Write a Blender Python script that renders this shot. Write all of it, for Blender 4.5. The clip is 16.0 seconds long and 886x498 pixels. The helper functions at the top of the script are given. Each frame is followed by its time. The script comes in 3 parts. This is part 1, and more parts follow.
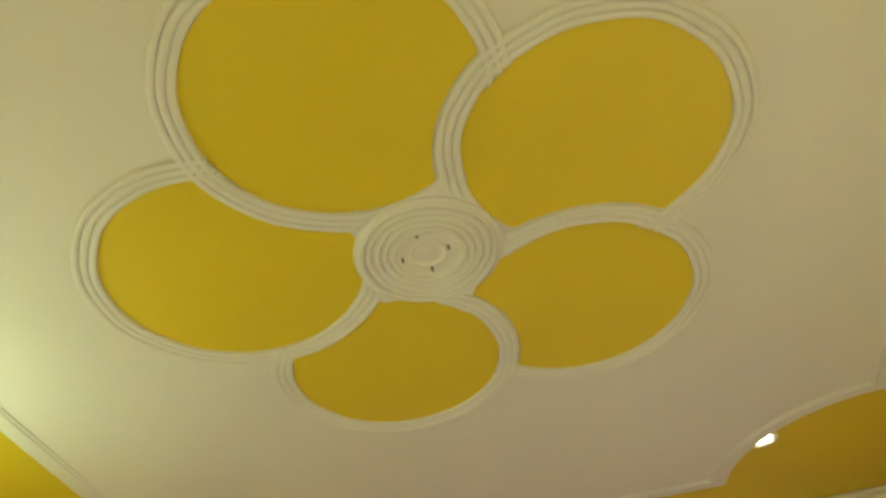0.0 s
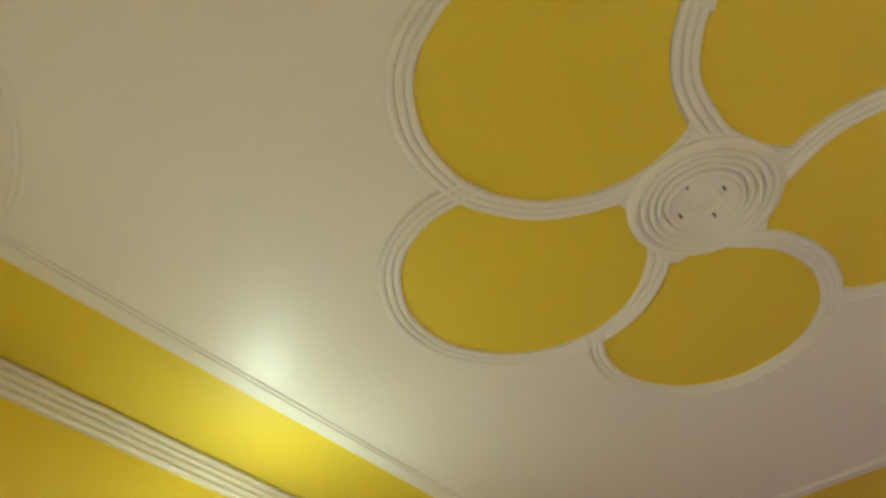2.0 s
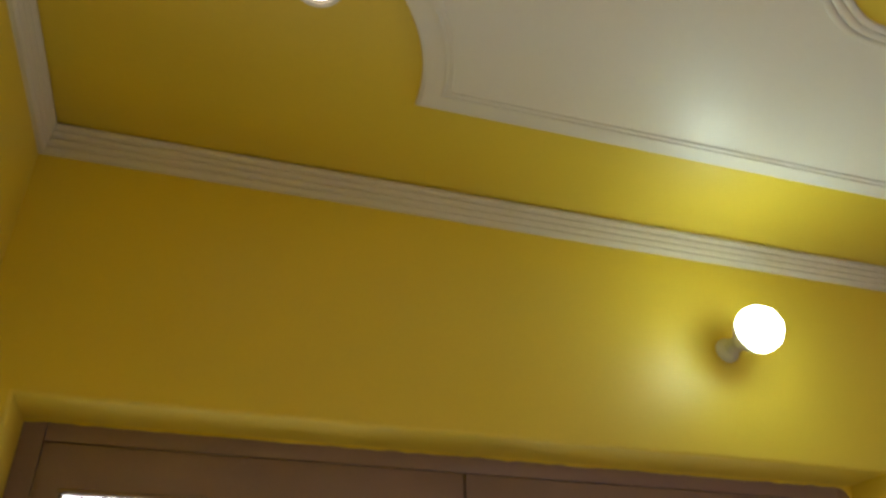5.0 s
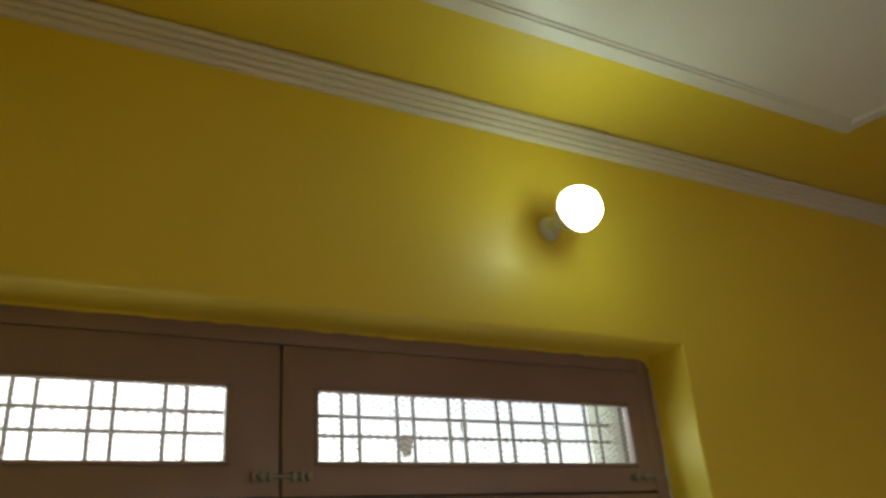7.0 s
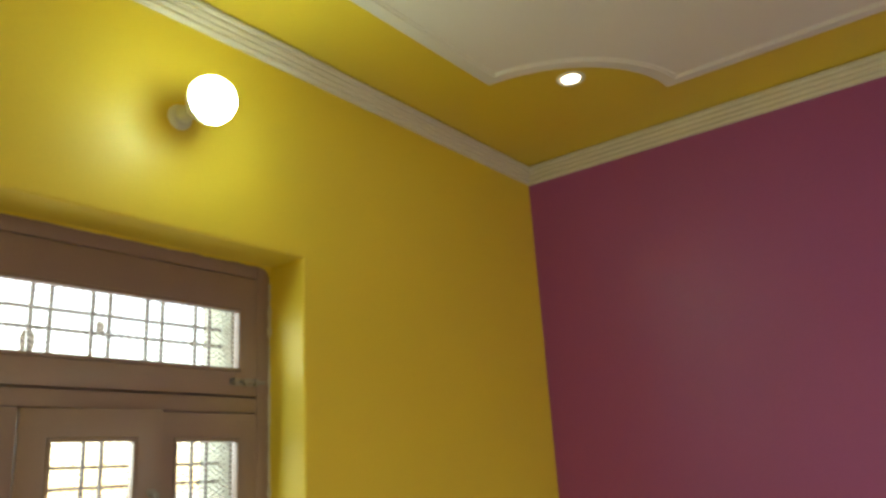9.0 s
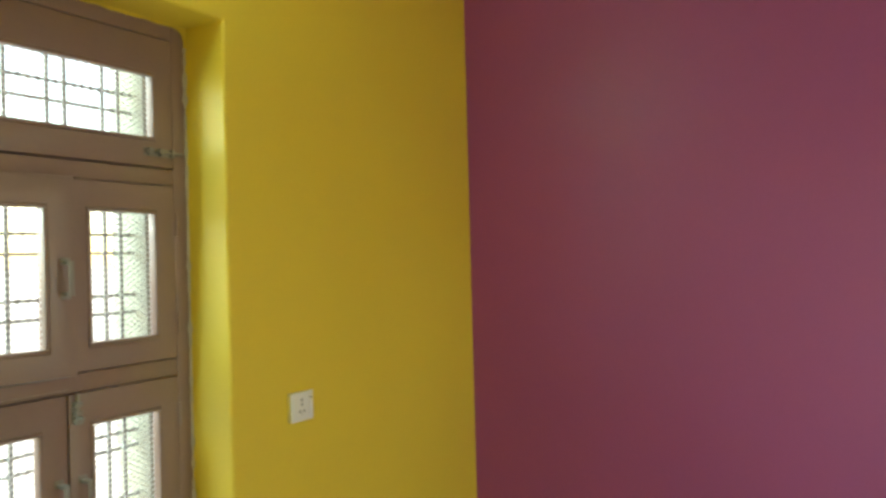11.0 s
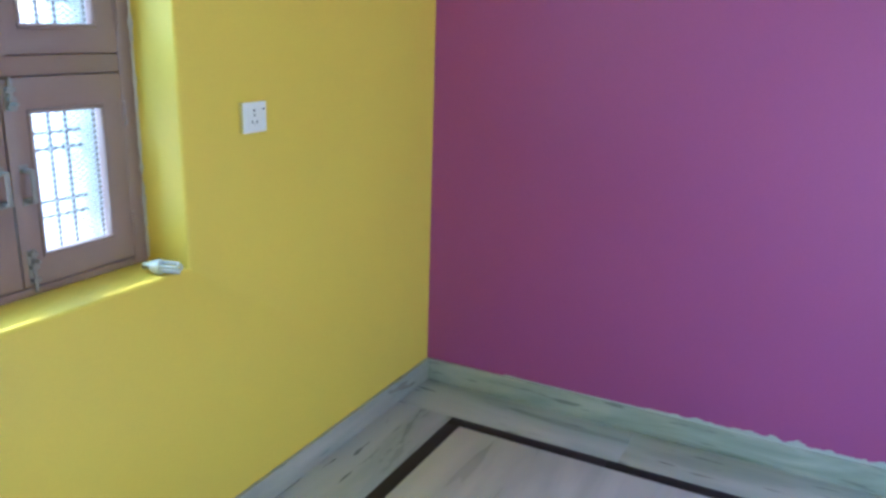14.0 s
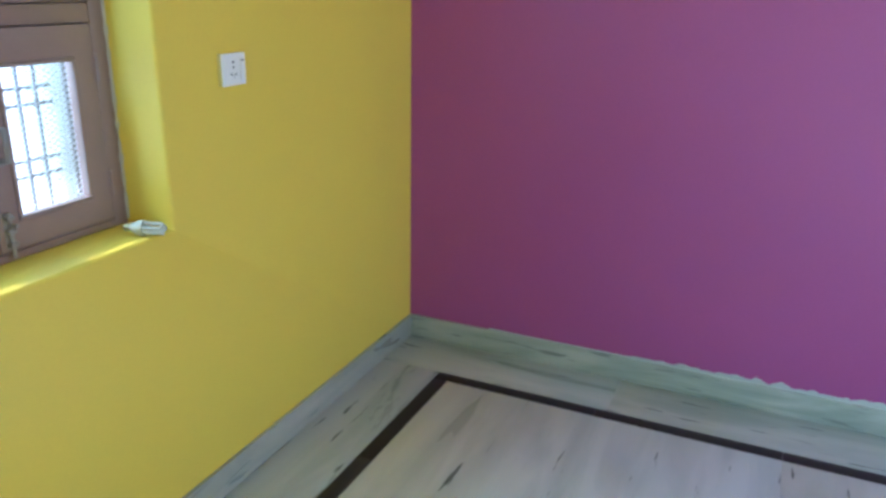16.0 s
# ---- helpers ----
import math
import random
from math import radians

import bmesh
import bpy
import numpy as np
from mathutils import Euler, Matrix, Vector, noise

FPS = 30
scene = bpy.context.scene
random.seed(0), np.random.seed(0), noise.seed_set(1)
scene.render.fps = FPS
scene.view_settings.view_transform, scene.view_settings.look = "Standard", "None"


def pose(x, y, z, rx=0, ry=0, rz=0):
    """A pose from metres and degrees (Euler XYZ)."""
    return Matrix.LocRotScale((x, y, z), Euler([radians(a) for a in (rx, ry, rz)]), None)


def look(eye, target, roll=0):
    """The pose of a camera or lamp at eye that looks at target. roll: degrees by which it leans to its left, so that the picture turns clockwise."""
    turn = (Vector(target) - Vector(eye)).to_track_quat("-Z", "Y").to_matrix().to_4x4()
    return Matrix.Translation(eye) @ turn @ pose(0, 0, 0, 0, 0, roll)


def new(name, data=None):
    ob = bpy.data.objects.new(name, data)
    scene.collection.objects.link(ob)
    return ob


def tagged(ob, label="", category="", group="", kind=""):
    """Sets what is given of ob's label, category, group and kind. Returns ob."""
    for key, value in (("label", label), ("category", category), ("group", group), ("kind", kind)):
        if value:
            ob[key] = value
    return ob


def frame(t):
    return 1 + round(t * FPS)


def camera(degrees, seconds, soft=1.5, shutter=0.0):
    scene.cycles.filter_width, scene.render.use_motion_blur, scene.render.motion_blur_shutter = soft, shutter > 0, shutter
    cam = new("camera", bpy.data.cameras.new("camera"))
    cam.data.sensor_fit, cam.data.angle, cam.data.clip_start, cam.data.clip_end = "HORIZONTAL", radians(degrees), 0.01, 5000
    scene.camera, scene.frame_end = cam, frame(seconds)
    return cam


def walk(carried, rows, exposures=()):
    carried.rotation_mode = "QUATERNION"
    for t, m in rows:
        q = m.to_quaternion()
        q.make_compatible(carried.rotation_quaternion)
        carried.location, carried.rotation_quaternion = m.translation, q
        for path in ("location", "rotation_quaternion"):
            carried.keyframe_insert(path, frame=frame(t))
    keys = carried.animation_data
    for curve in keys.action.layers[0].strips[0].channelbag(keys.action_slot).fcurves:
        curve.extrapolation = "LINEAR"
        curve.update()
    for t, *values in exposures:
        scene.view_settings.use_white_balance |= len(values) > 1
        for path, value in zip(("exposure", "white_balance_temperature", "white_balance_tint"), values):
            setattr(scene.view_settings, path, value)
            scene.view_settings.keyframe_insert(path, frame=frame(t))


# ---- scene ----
cam = camera(59.4, 16.0, soft=3.1)
PATH = [
    (0, (-2.875, -1.579, 1.713), (-1.427, -1.456, 3.087), -9.0),
    (0.5, (-2.885, -1.622, 1.692), (-1.528, -1.3, 3.126), -6.3),
    (1, (-2.887, -1.6, 1.685), (-1.604, -1.127, 3.144), -8.9),
    (1.5, (-2.894, -1.602, 1.696), (-1.64, -0.97, 3.121), -7.5),
    (2, (-2.878, -1.601, 1.69), (-1.711, -0.814, 3.111), -5.7),
    (2.4, (-2.876, -1.568, 1.698), (-1.771, -0.637, 3.081), -3.1),
    (2.8, (-2.883, -1.549, 1.689), (-1.796, -0.521, 3.017), -2.5),
    (3, (-2.892, -1.536, 1.681), (-1.85, -0.461, 3.007), -2.5),
    (3.2, (-2.893, -1.521, 1.656), (-1.948, -0.412, 3.025), -3.2),
    (3.5, (-2.927, -1.54, 1.678), (-2.097, -0.303, 3.012), -2.1),
    (3.6, (-2.918, -1.527, 1.668), (-2.149, -0.251, 3.002), -2.1),
    (4, (-2.949, -1.547, 1.676), (-2.336, -0.124, 2.941), -0.7),
    (4.2, (-2.958, -1.561, 1.678), (-2.424, -0.067, 2.896), -0.2),
    (6.3, (-2.905, -1.486, 1.614), (-2.307, 0.22, 2.47), -2.8),
    (6.5, (-2.902, -1.478, 1.637), (-2.203, 0.204, 2.462), -3.7),
    (7, (-2.878, -1.478, 1.64), (-1.953, 0.107, 2.435), -4.5),
    (7.5, (-2.811, -1.503, 1.616), (-1.705, -0.042, 2.416), -5.5),
    (8, (-2.792, -1.517, 1.623), (-1.512, -0.194, 2.404), -5.6),
    (8.5, (-2.748, -1.535, 1.62), (-1.31, -0.341, 2.332), -5.4),
    (9, (-2.707, -1.55, 1.599), (-1.169, -0.4, 2.156), -3.6),
    (9.5, (-2.679, -1.522, 1.584), (-1.061, -0.422, 2.003), -3.4),
    (9.7, (-2.697, -1.505, 1.595), (-1.062, -0.406, 1.941), -3.1),
    (11.8, (-2.68, -1.451, 1.559), (-0.936, -0.477, 1.449), -0.4),
    (12, (-2.657, -1.473, 1.547), (-0.922, -0.49, 1.393), -0.4),
    (12.5, (-2.668, -1.45, 1.508), (-0.919, -0.52, 1.237), 0.3),
    (13, (-2.653, -1.435, 1.474), (-0.924, -0.512, 1.077), 0.5),
    (13.5, (-2.643, -1.426, 1.461), (-0.917, -0.553, 0.953), 1.5),
    (14, (-2.65, -1.422, 1.434), (-0.941, -0.543, 0.88), 1.7),
    (14.5, (-2.661, -1.387, 1.414), (-1.019, -0.416, 0.811), 1.5),
    (15, (-2.677, -1.376, 1.399), (-1.075, -0.373, 0.746), 1.3),
    (15.5, (-2.67, -1.341, 1.415), (-1.056, -0.378, 0.73), 1.8),
    (16, (-2.65, -1.334, 1.41), (-0.927, -0.56, 0.753), 1.0),
]
walk(cam, [(t, look(eye, target, roll)) for t, eye, target, roll in PATH],
     exposures=[(0, 0.74, 12000, -1),
                (0.5, 0.53, 9832, 23),
                (1, 0.5, 8232, 14),
                (2, 0.48, 8736, 18),
                (3, 0.38, 8334, 23),
                (3.5, 0.46, 7249, 20),
                (4, 0.47, 7420, 20),
                (6.5, -0.67, 8884, 25),
                (7, -0.54, 8652, 16),
                (8, 0.0, 9064, 17),
                (9.5, 0.47, 8961, 9),
                (11.8, 0.9, 8074, 3),
                (12.5, 1.16, 5337, 8),
                (14, 1.18, 4963, 14),
                (14.5, 1.16, 4967, 12),
                (15.5, 0.95, 5111, 10),
                (16, 1.09, 5208, 12)])

# ---- world and sun ----
world = bpy.data.worlds.new("sky_world")
scene.world = world
world.use_nodes = True
wn = world.node_tree
sky = wn.nodes.new("ShaderNodeTexSky")
sky.sky_type = "NISHITA"
sky.sun_disc = False
SUN_EL, SUN_TURN = 37.7, 12.0   # height, and how far west of the window's axis it stands
sky.sun_elevation, sky.sun_rotation = radians(SUN_EL), radians(-SUN_TURN)
wn.links.new(sky.outputs[0], wn.nodes["Background"].inputs[0])
wn.nodes["Background"].inputs[1].default_value = 0.42
sun = new("sun", bpy.data.lights.new("sun", "SUN"))
sun.data.energy, sun.data.angle, sun.data.color = 5.0, radians(0.3), (1.0, 0.97, 0.91)
sun.matrix_world = look((0, 0, 0), (math.sin(radians(SUN_TURN)) * math.cos(radians(SUN_EL)), -math.cos(radians(SUN_TURN)) * math.cos(radians(SUN_EL)), -math.sin(radians(SUN_EL))))
BULB_GLOW, SPOT_GLOW = 38.0, 8.0
ADDED_DOOR_S = (-1.40, -0.40, 2.08)        # an unseen doorway added to the south wall: from, to, height
ADDED_DOOR_W = (-2.60, -1.60, 2.08)      # and another unseen one added to the west wall
# Fill lamps added in these unseen doorways to brighten the room.
south_fill = new("south_fill_lamp", bpy.data.lights.new("south_fill_lamp", "AREA"))
south_fill.data.shape, south_fill.data.size, south_fill.data.size_y = "RECTANGLE", 1.98, 0.92
south_fill.data.energy, south_fill.data.color = 2.0, (0.75, 0.88, 1.0)
south_fill.matrix_world = look((-0.90, -3.05, 1.04), (-0.90, 0, 1.04), 90)
west_fill = new("west_fill_lamp", bpy.data.lights.new("west_fill_lamp", "AREA"))
west_fill.data.shape, west_fill.data.size, west_fill.data.size_y = "RECTANGLE", 1.98, 0.92
west_fill.data.energy, west_fill.data.color = 1.2, (0.70, 0.86, 1.0)
west_fill.matrix_world = look((-3.52, -2.10, 1.04), (0, -2.10, 1.04), 90)
window_light = new("window_daylight", bpy.data.lights.new("window_daylight", "AREA"))
window_light.data.shape, window_light.data.size, window_light.data.size_y = "RECTANGLE", 4.4, 1.4
window_light.data.energy, window_light.data.color = 225.0, (0.54, 0.84, 1.0)
window_light.matrix_world = look((-3.20, 1.10, 2.25), (-2.45, -0.30, 1.15))
# Extra lamp added room-side of the shutters to brighten the reveal.
niche_fill = new("niche_fill_lamp", bpy.data.lights.new("niche_fill_lamp", "AREA"))
niche_fill.data.shape, niche_fill.data.size, niche_fill.data.size_y = "RECTANGLE", 1.96, 1.10
niche_fill.data.energy, niche_fill.data.color = 3.8, (0.52, 0.90, 1.0)
niche_fill.matrix_world = look((-2.29, 0.126, 1.40), (-2.29, -1.0, 1.33))

# ---- plan ----
LEFT, BACK = -3.39, -2.92          # inner faces of the two unseen walls; the seen corner is at 0, 0
HC, ZC = 2.83, 2.75                # ceiling, lower edge of the cornice
WX0, WX1, WZ0, WZ1 = -3.30, -1.280, 0.822, 2.200   # window niche
FY = 0.145                         # front of the window's frame
BULB = (-1.689, -0.126, 2.488)
FLOWER = (-1.717, -1.450)


# ---- materials ----
def material(name, colour, rough=0.5, vary=0.06, grain=60.0, blotch=2.5, bump=0.05, metal=0.0, spec=0.5, random_piece=0.0):
    m = bpy.data.materials.new(name)
    m.use_nodes = True
    n, l = m.node_tree.nodes, m.node_tree.links
    b = n["Principled BSDF"]
    b.inputs["Roughness"].default_value, b.inputs["Metallic"].default_value = rough, metal
    b.inputs["Specular IOR Level"].default_value = spec
    co = n.new("ShaderNodeTexCoord")
    big, fine = n.new("ShaderNodeTexNoise"), n.new("ShaderNodeTexNoise")
    big.inputs["Scale"].default_value, fine.inputs["Scale"].default_value = blotch, grain
    big.inputs["Detail"].default_value, fine.inputs["Detail"].default_value = 4, 3
    for x in (big, fine):
        l.new(co.outputs["Object"], x.inputs["Vector"])
    add = n.new("ShaderNodeMath")
    add.operation = "MULTIPLY_ADD"
    l.new(fine.outputs["Fac"], add.inputs[0])
    add.inputs[1].default_value = 0.35
    l.new(big.outputs["Fac"], add.inputs[2])
    ramp = n.new("ShaderNodeMapRange")
    ramp.inputs["From Min"].default_value, ramp.inputs["From Max"].default_value = 0.35, 1.0
    ramp.inputs["To Min"].default_value, ramp.inputs["To Max"].default_value = 1.0 - vary, 1.0 + vary
    l.new(add.outputs[0], ramp.inputs["Value"])
    hsv = n.new("ShaderNodeHueSaturation")
    hsv.inputs["Color"].default_value = (*colour, 1)
    l.new(ramp.outputs[0], hsv.inputs["Value"])
    if random_piece:
        info, rr, mul = n.new("ShaderNodeObjectInfo"), n.new("ShaderNodeMapRange"), n.new("ShaderNodeMath")
        rr.inputs["To Min"].default_value, rr.inputs["To Max"].default_value = 1 - random_piece, 1 + random_piece
        mul.operation = "MULTIPLY"
        l.new(info.outputs["Random"], rr.inputs["Value"])
        l.new(rr.outputs[0], mul.inputs[0])
        l.new(ramp.outputs[0], mul.inputs[1])
        l.new(mul.outputs[0], hsv.inputs["Value"])
    l.new(hsv.outputs[0], b.inputs["Base Color"])
    rrough = n.new("ShaderNodeMapRange")
    rrough.inputs["From Min"].default_value, rrough.inputs["From Max"].default_value = 0.3, 0.7
    rrough.inputs["To Min"].default_value, rrough.inputs["To Max"].default_value = max(rough - 0.06, 0.02), min(rough + 0.06, 1)
    l.new(big.outputs["Fac"], rrough.inputs["Value"])
    l.new(rrough.outputs[0], b.inputs["Roughness"])
    if bump:
        bp = n.new("ShaderNodeBump")
        bp.inputs["Strength"].default_value, bp.inputs["Distance"].default_value = bump, 0.01
        l.new(add.outputs[0], bp.inputs["Height"])
        l.new(bp.outputs[0], b.inputs["Normal"])
    return m


def marble(name, base, vein, dark, turn=-28.0, stretch=(1.2, 7.0, 1.0), flecks=(0.68, 0.73)):
    """Polished marble with long soft veins and a few dark flecks."""
    m = bpy.data.materials.new(name)
    m.use_nodes = True
    n, l = m.node_tree.nodes, m.node_tree.links
    b = n["Principled BSDF"]
    b.inputs["Roughness"].default_value = 0.28
    co, info, off = n.new("ShaderNodeTexCoord"), n.new("ShaderNodeObjectInfo"), n.new("ShaderNodeVectorMath")
    mul = n.new("ShaderNodeMath")
    mul.operation, mul.inputs[1].default_value = "MULTIPLY", 37.0
    l.new(info.outputs["Random"], mul.inputs[0])
    l.new(co.outputs["Object"], off.inputs[0])
    comb = n.new("ShaderNodeCombineXYZ")
    l.new(mul.outputs[0], comb.inputs[2])
    l.new(comb.outputs[0], off.inputs[1])
    mp = n.new("ShaderNodeMapping")
    mp.inputs["Rotation"].default_value = (0, 0, radians(turn))
    mp.inputs["Scale"].default_value = stretch
    l.new(off.outputs[0], mp.inputs["Vector"])
    streak = n.new("ShaderNodeTexNoise")
    streak.inputs["Scale"].default_value, streak.inputs["Detail"].default_value, streak.inputs["Distortion"].default_value = 1.3, 6, 0.6
    l.new(mp.outputs[0], streak.inputs["Vector"])
    ramp = n.new("ShaderNodeValToRGB")
    e = ramp.color_ramp.elements
    e[0].position, e[0].color = 0.36, (*vein, 1)
    e[1].position, e[1].color = 0.62, (*base, 1)
    l.new(streak.outputs["Fac"], ramp.inputs["Fac"])
    mp2 = n.new("ShaderNodeMapping")
    mp2.inputs["Rotation"].default_value = (0, 0, radians(turn - 5))
    mp2.inputs["Scale"].default_value = tuple(2.2 * v if v < 2 else 3.4 * v for v in stretch)
    l.new(off.outputs[0], mp2.inputs["Vector"])
    fleck = n.new("ShaderNodeTexNoise")
    fleck.inputs["Scale"].default_value, fleck.inputs["Detail"].default_value = 1.6, 3
    l.new(mp2.outputs[0], fleck.inputs["Vector"])
    fr = n.new("ShaderNodeMapRange")
    fr.inputs["From Min"].default_value, fr.inputs["From Max"].default_value = flecks
    l.new(fleck.outputs["Fac"], fr.inputs["Value"])
    mix = n.new("ShaderNodeMix")
    mix.data_type = "RGBA"
    l.new(fr.outputs[0], mix.inputs["Factor"])
    l.new(ramp.outputs[0], mix.inputs[6])
    mix.inputs[7].default_value = (*dark, 1)
    l.new(mix.outputs[2], b.inputs["Base Color"])
    rr = n.new("ShaderNodeMapRange")
    rr.inputs["To Min"].default_value, rr.inputs["To Max"].default_value = 0.2, 0.42
    l.new(streak.outputs["Fac"], rr.inputs["Value"])
    l.new(rr.outputs[0], b.inputs["Roughness"])
    return m


def glow(name, colour, strength):
    m = bpy.data.materials.new(name)
    m.use_nodes = True
    b = m.node_tree.nodes["Principled BSDF"]
    b.inputs["Base Color"].default_value = (0.8, 0.8, 0.8, 1)
    b.inputs["Emission Color"].default_value = (*colour, 1)
    b.inputs["Emission Strength"].default_value = strength
    return m


YELLOW = material("yellow_emulsion", (0.77, 0.562, 0.068), 0.45, 0.05, 90, 1.6, 0.04)
PURPLE = material("purple_emulsion", (0.345, 0.072, 0.228), 0.42, 0.06, 90, 1.3, 0.05)
WHITE = material("white_plaster_paint", (0.78, 0.74, 0.68), 0.46, 0.03, 70, 2.0, 0.03)
RIBBED = material("cornice_plaster", (0.74, 0.68, 0.58), 0.5, 0.05, 80, 5.0, 0.05)
WOOD = material("brown_painted_wood", (0.262, 0.170, 0.152), 0.40, 0.10, 120, 6.0, 0.10)
SKIRT_PAINT = material("whitewash", (0.46, 0.51, 0.47), 0.7, 0.10, 50, 9.0, 0.2)
FILLER = material("old_filler", (0.56, 0.51, 0.45), 0.8, 0.2, 60, 20, 0.3)
STEEL = material("dull_aluminium", (0.28, 0.25, 0.24), 0.5, 0.10, 90, 12, 0.03, metal=0.35)
IRON = material("painted_iron", (0.24, 0.24, 0.25), 0.5, 0.1, 90, 12, 0.05)
WIRE = material("zinc_wire", (0.66, 0.67, 0.68), 0.5, 0.05, 90, 12, 0.0, metal=0.3)
PLASTIC = material("white_plastic", (0.80, 0.79, 0.76), 0.3, 0.02, 90, 8, 0.0)
CREAM = material("cream_plastic", (0.72, 0.62, 0.26), 0.4, 0.04, 90, 8, 0.0)
GREY_PLASTIC = material("grey_plastic", (0.68, 0.67, 0.62), 0.4, 0.05, 90, 8, 0.0)
HOLE = material("dark_gap", (0.02, 0.02, 0.02), 0.8, 0.05, 50, 8, 0.0)
SCRAP = material("grey_paper", (0.30, 0.30, 0.30), 0.8, 0.2, 60, 30, 0.2)
CFL_BODY = material("aged_plastic", (0.48, 0.46, 0.36), 0.4, 0.06, 60, 20, 0.02)
CFL_GLASS = material("phosphor_glass", (0.60, 0.60, 0.54), 0.2, 0.02, 60, 20, 0.0)
BRASS = material("dull_brass", (0.42, 0.36, 0.22), 0.4, 0.1, 60, 20, 0.02, metal=0.8)
MARBLE = marble("white_marble", (0.64, 0.63, 0.60), (0.50, 0.51, 0.48), (0.10, 0.11, 0.09))
MARBLE_X = marble("white_marble_veined_along_x", (0.52, 0.53, 0.49), (0.36, 0.39, 0.35), (0.10, 0.11, 0.09), 8, (1.2, 7.0, 1.0), (0.645, 0.70))
MARBLE_Y = marble("white_marble_veined_along_y", (0.50, 0.51, 0.46), (0.35, 0.38, 0.33), (0.10, 0.11, 0.09), -6, (8.0, 1.2, 1.0), (0.645, 0.70))
GREEN_X = marble("greenish_marble_along_x", (0.46, 0.44, 0.36), (0.33, 0.33, 0.27), (0.2, 0.22, 0.19), 0, (1.6, 6.0, 9.0), (0.64, 0.72))
GREEN_Y = marble("greenish_marble_along_y", (0.46, 0.48, 0.41), (0.27, 0.31, 0.25), (0.2, 0.22, 0.19), 0, (6.0, 1.6, 9.0), (0.62, 0.70))
BLACK_STONE = material("black_granite", (0.026, 0.022, 0.022), 0.55, 0.35, 150, 9, 0.0, spec=0.3, random_piece=0.2)
SCREED = material("joint_cement", (0.52, 0.52, 0.48), 0.8, 0.1, 60, 5, 0.1)
OUTWALL = material("pale_render", (0.47, 0.50, 0.53), 0.9, 0.08, 20, 1.0, 0.1)
CEMENT = material("grey_cement", (0.29, 0.29, 0.245), 0.9, 0.12, 25, 2.0, 0.15)
EARTH = material("dusty_ground", (0.70, 0.69, 0.67), 0.95, 0.12, 15, 0.6, 0.2)
BULB_LIGHT = glow("bulb_diffuser", (0.64, 1.0, 0.98), BULB_GLOW)
SPOT_LIGHT = glow("spot_diffuser", (1.0, 0.95, 0.85), SPOT_GLOW)


# ---- mesh helpers ----
def box(bm, x0, x1, y0, y1, z0, z1, bevel=0.0, mat=0):
    r = bmesh.ops.create_cube(bm, size=1.0, matrix=Matrix.LocRotScale(((x0 + x1) / 2, (y0 + y1) / 2, (z0 + z1) / 2), None, (abs(x1 - x0), abs(y1 - y0), abs(z1 - z0))))
    vs = r["verts"]
    fs = {f for v in vs for f in v.link_faces}
    for f in fs:
        f.material_index = mat
    if bevel:
        es = list({e for v in vs for e in v.link_edges})
        bmesh.ops.bevel(bm, geom=es, offset=bevel, segments=2, affect="EDGES", profile=0.5)
    return bm


def tube(bm, a, b, r, n=12, r2=None):
    a, b = Vector(a), Vector(b)
    m = Matrix.Translation((a + b) / 2) @ (b - a).to_track_quat("Z", "Y").to_matrix().to_4x4()
    bmesh.ops.create_cone(bm, cap_ends=True, segments=n, radius1=r, radius2=r if r2 is None else r2, depth=(b - a).length, matrix=m)
    return bm


def lathe(bm, profile, m=Matrix.Identity(4), n=32, mat=0):
    """profile: (radius, height) pairs, spun round local z."""
    rings = []
    for r, z in profile:
        if r < 1e-6:
            rings.append([bm.verts.new(m @ Vector((0, 0, z)))] * n)
        else:
            rings.append([bm.verts.new(m @ Vector((r * math.cos(2 * math.pi * i / n), r * math.sin(2 * math.pi * i / n), z))) for i in range(n)])
    for p, q in zip(rings, rings[1:]):
        for i in range(n):
            vs = []
            for v in (p[i], p[(i + 1) % n], q[(i + 1) % n], q[i]):
                if v not in vs:
                    vs.append(v)
            if len(vs) > 2:
                bm.faces.new(vs).material_index = mat
    return bm


def prism(bm, outline, z0, z1, mat=0):
    """A flat-topped solid over a closed outline."""
    lo = [bm.verts.new((x, y, z0)) for x, y in outline]
    hi = [bm.verts.new((x, y, z1)) for x, y in outline]
    fs = [bm.faces.new(lo), bm.faces.new(hi[::-1])]
    for i in range(len(lo)):
        j = (i + 1) % len(lo)
        fs.append(bm.faces.new((lo[i], hi[i], hi[j], lo[j])))
    for f in fs:
        f.material_index = mat
    return bm


def sweep(bm, points, radius, n=10):
    pts = [Vector(p) for p in points]
    rings = []
    for i, p in enumerate(pts):
        d = (pts[min(i + 1, len(pts) - 1)] - pts[max(i - 1, 0)]).normalized()
        q = d.to_track_quat("Z", "Y")
        rings.append([bm.verts.new(p + q @ Vector((radius * math.cos(2 * math.pi * k / n), radius * math.sin(2 * math.pi * k / n), 0))) for k in range(n)])
    for a, b in zip(rings, rings[1:]):
        for k in range(n):
            bm.faces.new((a[k], a[(k + 1) % n], b[(k + 1) % n], b[k]))
    bm.faces.new(rings[0][::-1])
    bm.faces.new(rings[-1])
    return bm


def finish(name, bm, mats, smooth=0.0):
    bmesh.ops.recalc_face_normals(bm, faces=bm.faces[:])
    me = bpy.data.meshes.new(name)
    bm.to_mesh(me)
    bm.free()
    for m in mats if isinstance(mats, (list, tuple)) else [mats]:
        me.materials.append(m)
    if smooth:
        for p in me.polygons:
            p.use_smooth = True
        me.set_sharp_from_angle(angle=radians(smooth))
    return me


